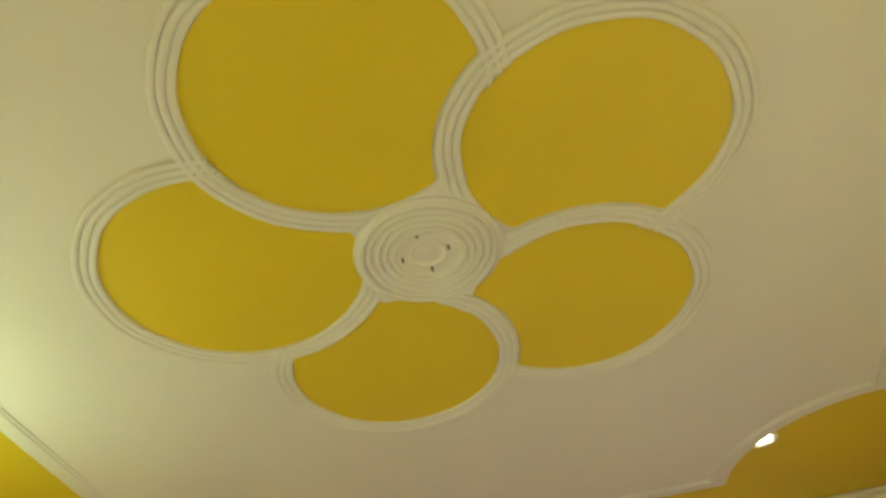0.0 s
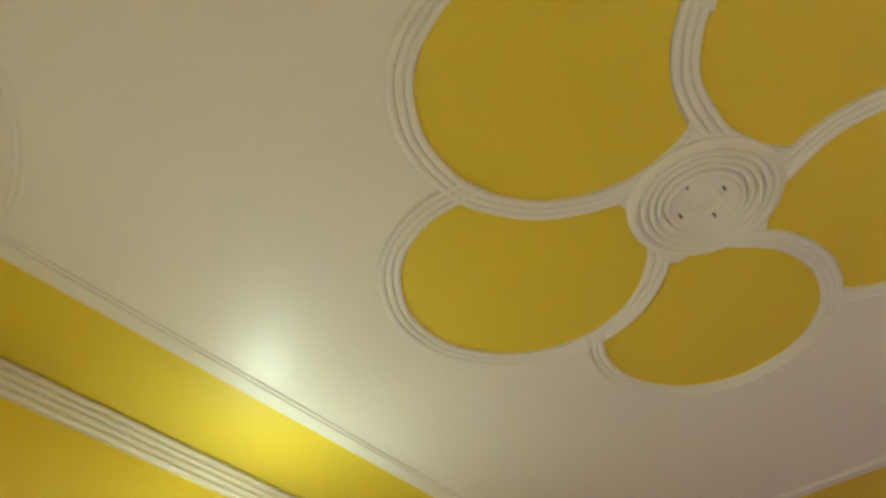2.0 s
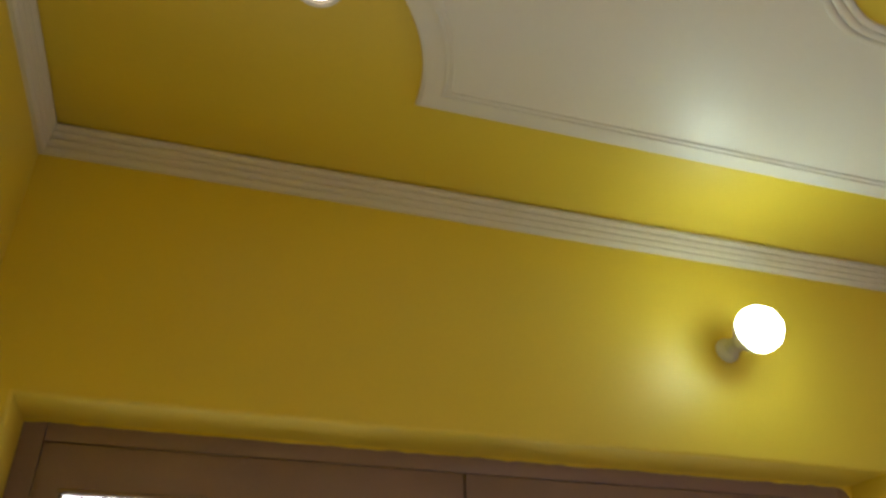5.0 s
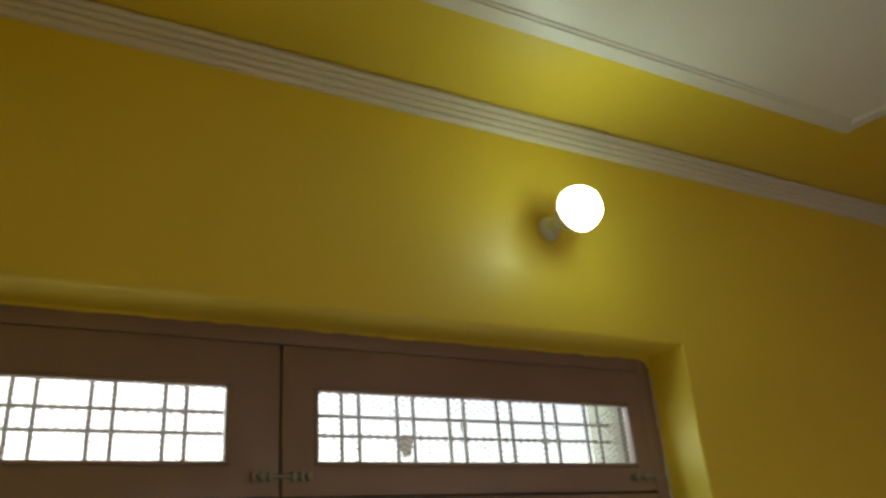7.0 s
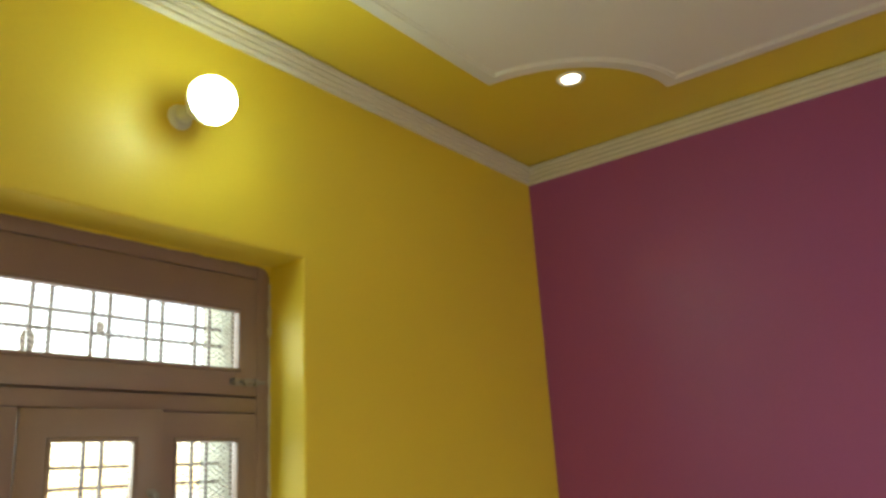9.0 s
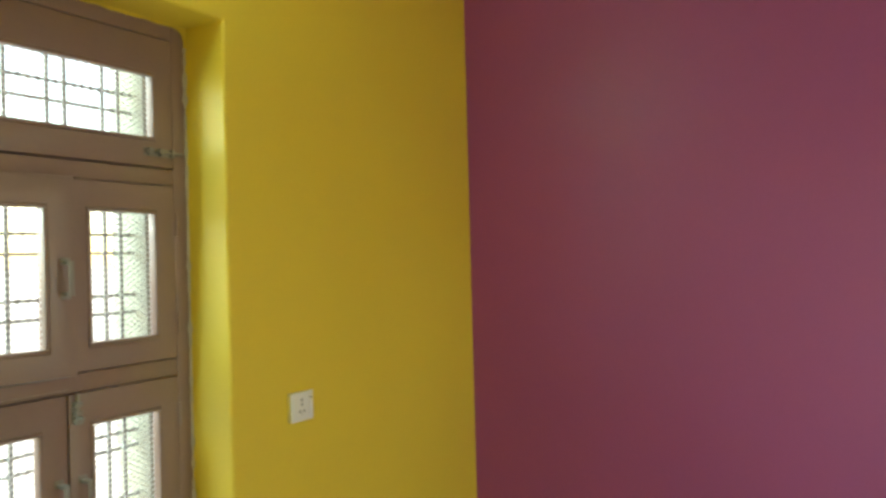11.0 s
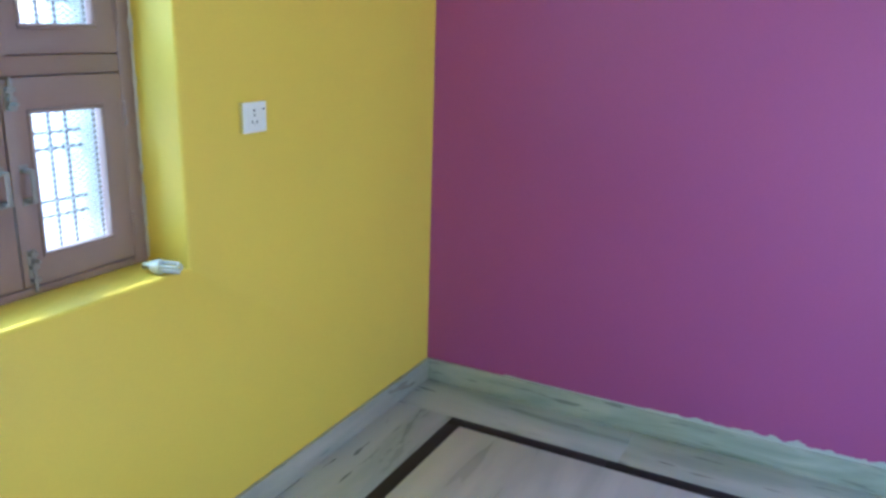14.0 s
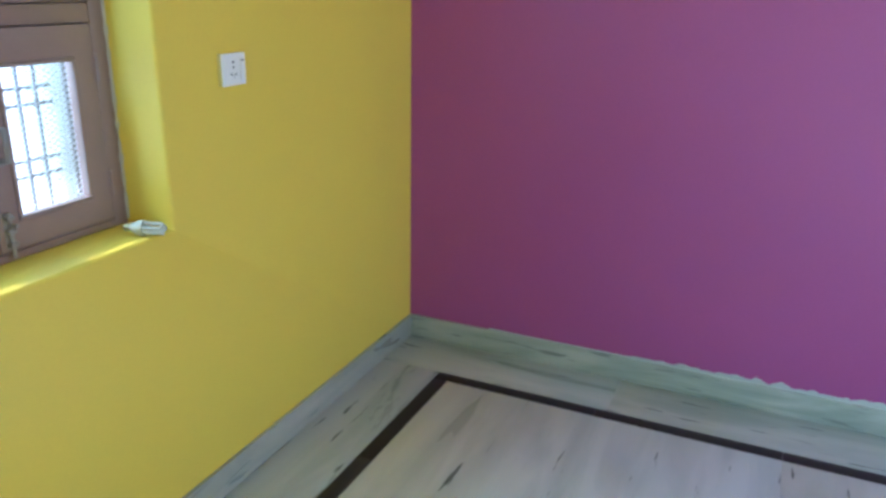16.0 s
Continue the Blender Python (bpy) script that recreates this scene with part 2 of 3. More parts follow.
def part(name, bm, mats, parent, label="", smooth=40.0):
    ob = new(name, finish(name, bm, mats, smooth))
    if parent is not None:
        ob.parent = parent
    return tagged(ob, label)


def thing(name, label, category, group="", kind="", at=(0, 0, 0)):
    ob = new(name)
    ob.location = at
    ob.empty_display_size = 0.05
    return tagged(ob, label, category, group, kind)


def structure(name, bm, mats, label, category, smooth=40.0):
    return tagged(new(name, finish(name, bm, mats, smooth)), label, category, "", "structure")


# ---- walls, with the window niche cut through the yellow one ----
def window_wall():
    bm = bmesh.new()
    T = 0.23
    out = [(LEFT, 0.0), (0.0, 0.0), (0.0, 2.95), (LEFT, 2.95)]
    hole = [(WX0, WZ0), (WX1, WZ0), (WX1, WZ1), (WX0, WZ1)]
    V = {}
    for y in (0.0, T):
        for k, loop in (("o", out), ("h", hole)):
            for i, (x, z) in enumerate(loop):
                V[k, i, y] = bm.verts.new((x, y, z))
    for i in range(4):
        j = (i + 1) % 4
        bm.faces.new((V["o", i, 0.0], V["o", j, 0.0], V["h", j, 0.0], V["h", i, 0.0]))
        bm.faces.new((V["o", i, T], V["h", i, T], V["h", j, T], V["o", j, T]))
        bm.faces.new((V["h", i, 0.0], V["h", j, 0.0], V["h", j, T], V["h", i, T]))
        bm.faces.new((V["o", i, 0.0], V["o", i, T], V["o", j, T], V["o", j, 0.0]))
    rim = [e for e in bm.edges if all(v.co.y == 0 and v in [V["h", i, 0.0] for i in range(4)] for v in e.verts)]
    low = [e for e in rim if all(abs(v.co.z - WZ0) < 1e-4 for v in e.verts)]
    bmesh.ops.bevel(bm, geom=[e for e in rim if e not in low], offset=0.010, segments=3, affect="EDGES", profile=0.5)
    low = [e for e in bm.edges if all(abs(v.co.z - WZ0) < 1e-4 and abs(v.co.y) < 1e-4 for v in e.verts)]
    bmesh.ops.bevel(bm, geom=low, offset=0.020, segments=6, affect="EDGES", profile=0.5)
    return structure("wall_north", bm, YELLOW, "yellow painted plaster wall with a deep window niche", "wall", 50)


window_wall()
structure("wall_east", box(bmesh.new(), 0.0, 0.2, BACK - 0.2, 0.23, 0.0, 2.95), PURPLE, "purple painted plaster wall beside the window wall", "wall")
def door_wall(name, lo, hi, door, place):
    """Two piers and a lintel round an added open doorway, as one wall; place(along, depth, height) sets it."""
    bm = bmesh.new()
    out = [(lo, 0.0), (door[0], 0.0), (door[0], door[2]), (door[1], door[2]), (door[1], 0.0), (hi, 0.0), (hi, 2.95), (lo, 2.95)]
    f = [bm.verts.new(place(a, -0.2, z)) for a, z in out]
    g = [bm.verts.new(place(a, 0.0, z)) for a, z in out]
    bm.faces.new(f)
    bm.faces.new(g[::-1])
    for i in range(len(out)):
        j = (i + 1) % len(out)
        bm.faces.new((f[i], g[i], g[j], f[j]))
    bmesh.ops.recalc_face_normals(bm, faces=bm.faces)
    return structure(name, bm, YELLOW, "plain yellow painted plaster wall, unseen, with an open doorway added for light", "wall", 0)


# Unseen walls; their doorways are added only to hold the fill lamps.
door_wall("wall_south", LEFT, 0.0, ADDED_DOOR_S, lambda a, d, z: (a, BACK + d, z))
door_wall("wall_west", BACK - 0.2, 0.23, ADDED_DOOR_W, lambda a, d, z: (LEFT + d, a, z))


# ---- ceiling: yellow slab, white plaster panel, five-petal flower ----
PX0, PX1, PY0, PY1, ARC = -3.05, -0.305, BACK + 0.31, -0.312, 0.437


def panel_outline(d):
    pts = []
    for cx, cy, a0 in ((PX1, PY1, 180), (PX0, PY1, 270), (PX0, PY0, 0), (PX1, PY0, 90)):
        r = ARC + d
        s = math.degrees(math.asin(d / r))
        a, b = a0 + s, a0 + 90 - s
        arc = [(cx + r * math.cos(radians(a + (b - a) * i / 28)), cy + r * math.sin(radians(a + (b - a) * i / 28))) for i in range(29)]
        pts += arc[::-1]
    return pts


BAND, HUB_R = 0.050, 0.154
PETALS = [(-1.347, -1.296, 0.249), (-1.774, -1.056, 0.262), (-2.123, -1.373, 0.256), (-1.911, -1.809, 0.253), (-1.445, -1.751, 0.258)]                     # centre and radius of each petal, anticlockwise


def petal_outline(k):
    cx, cy, pr = PETALS[k]
    nx, ny, nr = PETALS[(k + 1) % 5]
    pts = []
    for i in range(220):
        a = 2 * math.pi * i / 220
        ux, uy = math.cos(a), math.sin(a)
        s = pr
        for ox, oy, r in ((nx, ny, nr + BAND + 0.002), (*FLOWER, HUB_R - 0.004)):
            fx, fy = cx - ox, cy - oy
            b, c = fx * ux + fy * uy, fx * fx + fy * fy - r * r
            disc = b * b - c
            if disc > 0 and -b - math.sqrt(disc) > 0:
                s = min(s, -b - math.sqrt(disc))
        pts.append((cx + s * ux, cy + s * uy))
    return pts


def rib_profile(u):
    """Depth of the three rounded ribs at u, 0 to 3 across a petal's ring."""
    return 0.0010 + 0.0063 * math.sqrt(max(0.0, 1 - (2 * (u - math.floor(u)) - 1) ** 2)) if 0 <= u < 3 else 0.0


def ceiling():
    bm = bmesh.new()
    box(bm, LEFT, 0.0, BACK, 0.0, HC, 2.95, 0, 0)
    zw = HC - 0.014
    prism(bm, panel_outline(0.0), HC - 0.009, HC + 0.01, 1)
    prism(bm, panel_outline(0.006), zw, HC + 0.01, 1)
    for d in (0.046, 0.060):
        loops = [[bm.verts.new((x, y, z)) for x, y in panel_outline(e)] for e, z in ((d, zw + 0.001), (d + 0.001, zw - 0.0035), (d + 0.005, zw - 0.0035), (d + 0.007, zw + 0.001))]
        for a, b in zip(loops, loops[1:]):
            for i in range(len(a)):
                j = (i + 1) % len(a)
                bm.faces.new((a[i], a[j], b[j], b[i])).material_index = 1
    for k in range(5):
        prism(bm, petal_outline(k), zw - 0.003, zw + 0.003, 0)
    # ribbed rings
    nr, na = 18, 280
    for k in range(5):
        cx, cy, pr = PETALS[k]
        nx, ny, npr = PETALS[(k + 1) % 5]
        grid = []
        for i in range(na):
            a = 2 * math.pi * i / na
            row = []
            wob = 0.0015 * math.sin(5 * a + k) + 0.001 * math.sin(11 * a)
            for j in range(nr + 1):
                r = pr - 0.001 + BAND * j / nr
                h = rib_profile(3 * j / nr)
                px, py = cx + r * math.cos(a), cy + r * math.sin(a)
                dn, dh = math.hypot(px - nx, py - ny), math.hypot(px - FLOWER[0], py - FLOWER[1])
                if dh < 0.32:
                    h *= min(1.0, max(0.0, (dn - npr - BAND) / 0.02))
                h *= min(1.0, max(0.0, (dh - HUB_R - 0.002) / 0.012))
                row.append(bm.verts.new((cx + (r + wob) * math.cos(a), cy + (r + wob) * math.sin(a), zw - 0.0032 - 0.0001 * k - h if 0 < j < nr else zw + 0.001)))
            grid.append(row)
        for i in range(na):
            for j in range(nr):
                q = (grid[i][j], grid[(i + 1) % na][j], grid[(i + 1) % na][j + 1], grid[i][j + 1])
                mx, my = sum(v.co.x for v in q) / 4, sum(v.co.y for v in q) / 4
                dn, dh = math.hypot(mx - nx, my - ny), math.hypot(mx - FLOWER[0], my - FLOWER[1])
                if dn < npr - 0.002 or math.hypot(mx - FLOWER[0], my - FLOWER[1]) < HUB_R - 0.01:
                    continue
                f = bm.faces.new(q)
                f.material_index = 1
        for row in grid:
            for v in row:
                if not v.link_faces:
                    bm.verts.remove(v)
    # hub with concentric ribs
    prof = [(0.0, 0.004), (0.012, 0.004), (0.018, 0.001), (0.030, 0.001), (0.036, 0.006), (0.044, 0.003), (0.062, 0.003)]
    r0 = 0.066
    for i in range(5):
        for s in range(6):
            u = s / 6
            prof.append((r0 + (i + u) * 0.0163, 0.004 + 0.010 * math.sin(math.pi * u)))
    prof += [(0.1485, 0.006), (HUB_R, 0.004), (HUB_R + 0.002, -0.006)]
    lathe(bm, prof, Matrix.Translation((*FLOWER, zw - 0.004)) @ Matrix.Diagonal((1, 1, -1, 1)), 72, 1)
    # four screw slots in the hub
    for dx, dy, w in ((-0.054, 0.013, 0.003), (-0.006, -0.043, 0.007), (0.005, 0.056, 0.007), (0.048, 0.002, 0.008)):
        x, y = FLOWER[0] + dx, FLOWER[1] + dy
        box(bm, x - w, x + w, y - 0.0022, y + 0.0022, zw - 0.0085, zw - 0.003, 0, 2)
    return structure("ceiling", bm, [YELLOW, WHITE, HOLE], "yellow ceiling with a white plaster panel and a yellow five-petal flower", "ceiling", 35)


ceiling()


def cornice(name, a, b, inward):
    """A ribbed plaster band along the top of a wall, from a to b."""
    bm = bmesh.new()
    a, b, n = Vector((*a, 0)), Vector((*b, 0)), Vector((*inward, 0))
    prof = [(0.0, ZC), (0.010, ZC)]
    ribs = 4
    for i in range(ribs):
        for s in range(7):
            u = s / 6
            prof.append((0.008 + 0.0035 * i + 0.0062 * math.sqrt(max(0, 1 - (2 * u - 1) ** 2)), ZC + 0.002 + (i + u) * 0.0185))
    prof += [(0.024, ZC + 0.0745), (0.014, ZC + 0.0745), (0.014, HC)]
    cut = (b - a).normalized()
    lo = [bm.verts.new(a + n * d + cut * d + Vector((0, 0, z))) for d, z in prof]
    hi = [bm.verts.new(b + n * d - cut * d + Vector((0, 0, z))) for d, z in prof]
    for i in range(len(prof) - 1):
        bm.faces.new((lo[i], lo[i + 1], hi[i + 1], hi[i]))
    return structure(name, bm, RIBBED, "ribbed off-white plaster cornice under the ceiling", "cornice", 60)


cornice("cornice_north", (LEFT, 0), (0, 0), (0, -1))
cornice("cornice_east", (0, 0), (0, BACK), (-1, 0))
cornice("cornice_south", (0, BACK), (LEFT, BACK), (0, 1))
cornice("cornice_west", (LEFT, BACK), (LEFT, 0), (1, 0))


# ---- floor: marble slabs with a black inlaid border ----
SK_T, SK_H = 0.012, 0.094
B_OUT_X, B_IN_X = -0.250, -0.304       # black strip along the purple wall
B_OUT_Y, B_IN_Y = -0.250, -0.305       # black strip along the window wall
floor = structure("floor", box(bmesh.new(), LEFT - 0.2, 0.2, BACK - 0.2, 0.23, -0.10, -0.003), SCREED, "polished white marble floor with a black inlaid border", "floor")


def slab(name, x0, x1, y0, y1, mat):
    bm = box(bmesh.new(), -(x1 - x0) / 2 + 0.0005, (x1 - x0) / 2 - 0.0005, -(y1 - y0) / 2 + 0.0005, (y1 - y0) / 2 - 0.0005, -0.02, 0.0, 0.0004)
    ob = part(name, bm, mat, floor)
    ob.location = ((x0 + x1) / 2, (y0 + y1) / 2, 0)
    return ob


def runs(a, b, step):
    n = max(1, round(abs(b - a) / step))
    return [(a + (b - a) * i / n, a + (b - a) * (i + 1) / n) for i in range(n)]


LX, LY = LEFT - B_OUT_X, BACK - B_OUT_Y   # the border's outer edge along the far walls
IX, IY = LEFT - B_IN_X, BACK - B_IN_Y
east_cuts = [0.0, -0.888, -1.80, BACK]
for y1, y0 in zip(east_cuts, east_cuts[1:]):
    slab("marble_slab", B_OUT_X, 0.0, y0, y1, MARBLE_Y)
    slab("marble_slab", LEFT, LX, y0, y1, MARBLE_Y)
for x0, x1 in runs(LX, B_OUT_X, 0.95):
    slab("marble_slab", x0, x1, B_OUT_Y, 0.0, MARBLE_X)
    slab("marble_slab", x0, x1, BACK, LY, MARBLE_X)
for y0, y1 in runs(LY, B_OUT_Y, 0.6):
    slab("black_strip", B_IN_X, B_OUT_X, y0, y1, BLACK_STONE)
    slab("black_strip", LX, IX, y0, y1, BLACK_STONE)
for x0, x1 in runs(IX, B_IN_X, 0.6):
    slab("black_strip", x0, x1, B_IN_Y, B_OUT_Y, BLACK_STONE)
    slab("black_strip", x0, x1, LY, IY, BLACK_STONE)
for x0, x1 in runs(IX, B_IN_X, 0.95):
    for y0, y1 in runs(IY, B_IN_Y, 1.2):
        slab("marble_slab", x0, x1, y0, y1, MARBLE)


def skirting(name, x0, x1, y0, y1):
    return structure(name, box(bmesh.new(), x0, x1, y0, y1, 0.0, SK_H, 0.002), GREEN_X if abs(x1 - x0) > 1 else GREEN_Y, "greenish white marble skirting along the foot of the wall", "skirting")


skirting("baseboard_north", LEFT + SK_T, -SK_T, -SK_T, 0.0)
skirting("baseboard_east", -SK_T, 0.0, BACK, 0.0)
skirting("baseboard_west", LEFT, LEFT + SK_T, BACK, 0.0)
skirting("baseboard_south", LEFT + SK_T, -SK_T, BACK, BACK + SK_T)


def paint_smear():
    """The ragged unpainted band above the skirting of the purple wall."""
    bm = bmesh.new()
    n = 700
    prev = None
    for i in range(n + 1):
        y = -0.35 + (BACK + 0.35) * i / n
        u = min(1.0, max(0.0, (-y - 0.75) / 0.5))
        h = 0.002 + 0.003 * (1 + noise.noise((y * 9, 0, 0))) + u * (0.010 + 0.020 * noise.noise((y * 13, 3, 0)) + 0.015 * noise.noise((y * 27, 7, 0)) + 0.005 * noise.noise((y * 83, 2, 0)))
        cur = [bm.verts.new(p) for p in ((0.0, y, SK_H - 0.004), (-0.0016, y, SK_H - 0.004), (-0.0016, y, SK_H + max(h, 0.001)), (0.0, y, SK_H + max(h, 0.001)))]
        if prev:
            for k in range(3):
                bm.faces.new((prev[k], prev[k + 1], cur[k + 1], cur[k]))
        prev = cur
    return structure("trim_whitewash", bm, SKIRT_PAINT, "ragged band of whitewash above the skirting", "paint edge", 0)


paint_smear()

# ---- window ----
window = thing("window_1", "brown painted wooden casement window with top vents and iron grille", "window", kind="structure")
FB = 0.205                                # back of the frame
VZ0, VZ1 = 1.800, 2.190                   # vent row, between the transom and the head
MID = -2.365                              # where the two vents meet


def rail(name, x0, x1, y0, y1, z0, z1, parent, bevel=0.003, label="", mat=None):
    return part(name, box(bmesh.new(), x0, x1, y0, y1, z0, z1, bevel), mat or WOOD, parent, label)


# fixed frame: jambs, sill, head, transoms, posts between the casement pairs
HEAD, JAMB = 2.160, -1.322
rail("jamb", JAMB, WX1, FY, FB + 0.02, WZ0, WZ1, window)
rail("jamb", WX0, WX0 + 0.045, FY, FB + 0.02, WZ0, WZ1, window)
rail("head", WX0 + 0.045, JAMB, FY, FB + 0.02, HEAD, WZ1, window)
rail("sill_rail", WX0 + 0.045, JAMB, FY, FB + 0.02, WZ0, 0.842, window)
rail("transom", WX0 + 0.045, JAMB, FY + 0.001, FB + 0.02, 1.788, 1.828, window)
rail("transom", WX0 + 0.045, JAMB, FY + 0.001, FB + 0.02, 1.305, 1.347, window)


def diamond_mesh(bm, x0, x1, z0, z1, y, pitch=0.0135, w=0.0014):
    """Expanded wire mesh: two sets of slanting strands, clipped to the opening."""
    slope = 0.62
    for s in (1, -1):
        span = (x1 - x0) * slope
        k = z0 - span
        while k < z1 + span:
            # strand z = k + s*slope*(x - xm)
            xm = (x0 + x1) / 2
            xa, xb = x0, x1
            za, zb = k + s * slope * (xa - xm), k + s * slope * (xb - xm)
            dz = zb - za
            t0, t1 = (z0 - za) / dz, (z1 - za) / dz
            lo, hi = max(0.0, min(t0, t1)), min(1.0, max(t0, t1))
            if hi - lo > 0.002:
                p = Vector((xa + (xb - xa) * lo, y, za + dz * lo))
                q = Vector((xa + (xb - xa) * hi, y, za + dz * hi))
                d = (q - p).normalized()
                u = Vector((-d.z, 0, d.x)) * w / 2
                v = Vector((0, w / 2, 0))
                A = [bm.verts.new(c) for c in (p + u - v, p - u - v, p - u + v, p + u + v)]
                B = [bm.verts.new(c) for c in (q + u - v, q - u - v, q - u + v, q + u + v)]
                for i in range(4):
                    bm.faces.new((A[i], A[(i + 1) % 4], B[(i + 1) % 4], B[i]))
            k += pitch
    return bm


def leaf(name, x0, x1, z0, z1, px0, px1, pz0, pz1, label, swing=0.0, hinge_left=True):
    """A framed shutter filled with wire mesh. x0..z1 its outside, px0..pz1 its opening; built about its hinge side."""
    hx = x0 if hinge_left else x1
    g = 0.0026
    yf, yb = 0.0, 0.034
    ob = new(name, finish(name, frame_of(x0 + g - hx, x1 - g - hx, z0 + g, z1 - g, px0 - hx, px1 - hx, pz0, pz1, yf, yb), WOOD, 40))
    ob.parent = window
    tagged(ob, label)
    ob.location = (hx, FY - 0.002, 0)
    ob.rotation_euler = (0, 0, radians(swing))
    # bead round the opening
    b = 0.010
    for a in ((px0, px1, pz0, pz0 + b), (px0, px1, pz1 - b, pz1), (px0, px0 + b, pz0 + b, pz1 - b), (px1 - b, px1, pz0 + b, pz1 - b)):
        part("bead", box(bmesh.new(), a[0] - hx, a[1] - hx, -0.003, 0.020, a[2], a[3], 0.0035), WOOD, ob)
    m = part("wire_mesh", diamond_mesh(bmesh.new(), px0 - hx, px1 - hx, pz0, pz1, 0.024), WIRE, ob, "fine zinc wire mesh", 0)
    m["kind"] = "stuff"
    return ob


def frame_of(x0, x1, z0, z1, px0, px1, pz0, pz1, y0, y1):
    bm = bmesh.new()
    O = [(x0, z0), (x1, z0), (x1, z1), (x0, z1)]
    I = [(px0, pz0), (px1, pz0), (px1, pz1), (px0, pz1)]
    V = {(k, i, y): bm.verts.new((p[0], y, p[1])) for y in (y0, y1) for k, loop in (("o", O), ("i", I)) for i, p in enumerate(loop)}
    for i in range(4):
        j = (i + 1) % 4
        bm.faces.new((V["o", i, y0], V["o", j, y0], V["i", j, y0], V["i", i, y0]))
        bm.faces.new((V["o", i, y1], V["i", i, y1], V["i", j, y1], V["o", j, y1]))
        bm.faces.new((V["i", i, y0], V["i", j, y0], V["i", j, y1], V["i", i, y1]))
        bm.faces.new((V["o", i, y0], V["o", i, y1], V["o", j, y1], V["o", j, y0]))
    es = [e for e in bm.edges if all(abs(v.co.y - y0) < 1e-6 for v in e.verts) and len({round(v.co.x, 5) for v in e.verts} | {0}) and (e.verts[0].co - e.verts[1].co).length > 0.02 and (abs(e.verts[0].co.x - e.verts[1].co.x) < 1e-6 or abs(e.verts[0].co.z - e.verts[1].co.z) < 1e-6)]
    bmesh.ops.bevel(bm, geom=es, offset=0.0025, segments=2, affect="EDGES", profile=0.5)
    return bm


def handle(parent, x, z, length=0.066):
    """A flat strap pull on two lugs with screwed feet."""
    bm = bmesh.new()
    for s in (-1, 1):
        zz = z + s * length / 2
        box(bm, x - 0.011, x + 0.011, -0.003, 0.0, zz + s * 0.004 - 0.008, zz + s * 0.004 + 0.008, 0.0012)
        box(bm, x - 0.008, x + 0.008, -0.028, 0.0, zz - 0.004, zz + 0.004, 0.0015)
        tube(bm, (x, -0.0045, zz + s * 0.008), (x, -0.002, zz + s * 0.008), 0.0025, 10)
    box(bm, x - 0.0058, x + 0.0058, -0.032, -0.026, z - length / 2 - 0.004, z + length / 2 + 0.004, 0.0022)
    return part("handle", bm, STEEL, parent, "dull aluminium pull handle")


def hinge(parent, x, z):
    bm = box(bmesh.new(), x - 0.010, x + 0.004, -0.0015, 0.001, z - 0.030, z + 0.030, 0.0005)
    tube(bm, (x, -0.005, z - 0.030), (x, -0.005, z + 0.030), 0.0045)
    return part("hinge", bm, WOOD, parent)


def bolt(parent, a, b):
    """A tower bolt: plate, rod and two guides, from a to b in the leaf's own plane."""
    a, b = Vector(a), Vector(b)
    bm = bmesh.new()
    lo, hi = Vector(map(min, a, b)), Vector(map(max, a, b))
    e = 0.010
    up = abs(a.z - b.z) > abs(a.x - b.x)
    box(bm, lo.x - (e if up else 0), hi.x + (e if up else 0), -0.003, 0.0, lo.z - (0 if up else e), hi.z + (0 if up else e), 0.001)
    tube(bm, a + Vector((0, -0.009, 0)), b + (b - a).normalized() * 0.02 + Vector((0, -0.009, 0)), 0.0045)
    for u in (0.12, 0.5, 0.88):
        p = a.lerp(b, u)
        box(bm, p.x - (0.009 if up else 0.005), p.x + (0.009 if up else 0.005), -0.016, -0.002, p.z - (0.005 if up else 0.009), p.z + (0.005 if up else 0.009), 0.002)
    p = a.lerp(b, 0.3)
    tube(bm, p + Vector((0, -0.010, 0)), p + Vector((0, -0.030, 0)), 0.004)
    return part("tower_bolt", bm, STEEL, parent, "small steel tower bolt")


# vents
v2 = leaf("vent_shutter", MID, JAMB, VZ0 + 0.030, HEAD, -2.290, -1.377, 1.895, 2.068, "long vent shutter with wire mesh")
v1 = leaf("vent_shutter", WX0 + 0.045, MID, VZ0 + 0.030, HEAD, -3.205, -2.474, 1.895, 2.068, "long vent shutter with wire mesh")
bolt(v2, (-1.415 - MID, 0, 1.868), (-1.325 - MID, 0, 1.868))
bolt(v2, (0.065, 0, 1.872), (0.02, 0, 1.872))
bolt(v1, (-2.43 - WX0 - 0.045, 0, 1.872), (-2.385 - WX0 - 0.045, 0, 1.872))
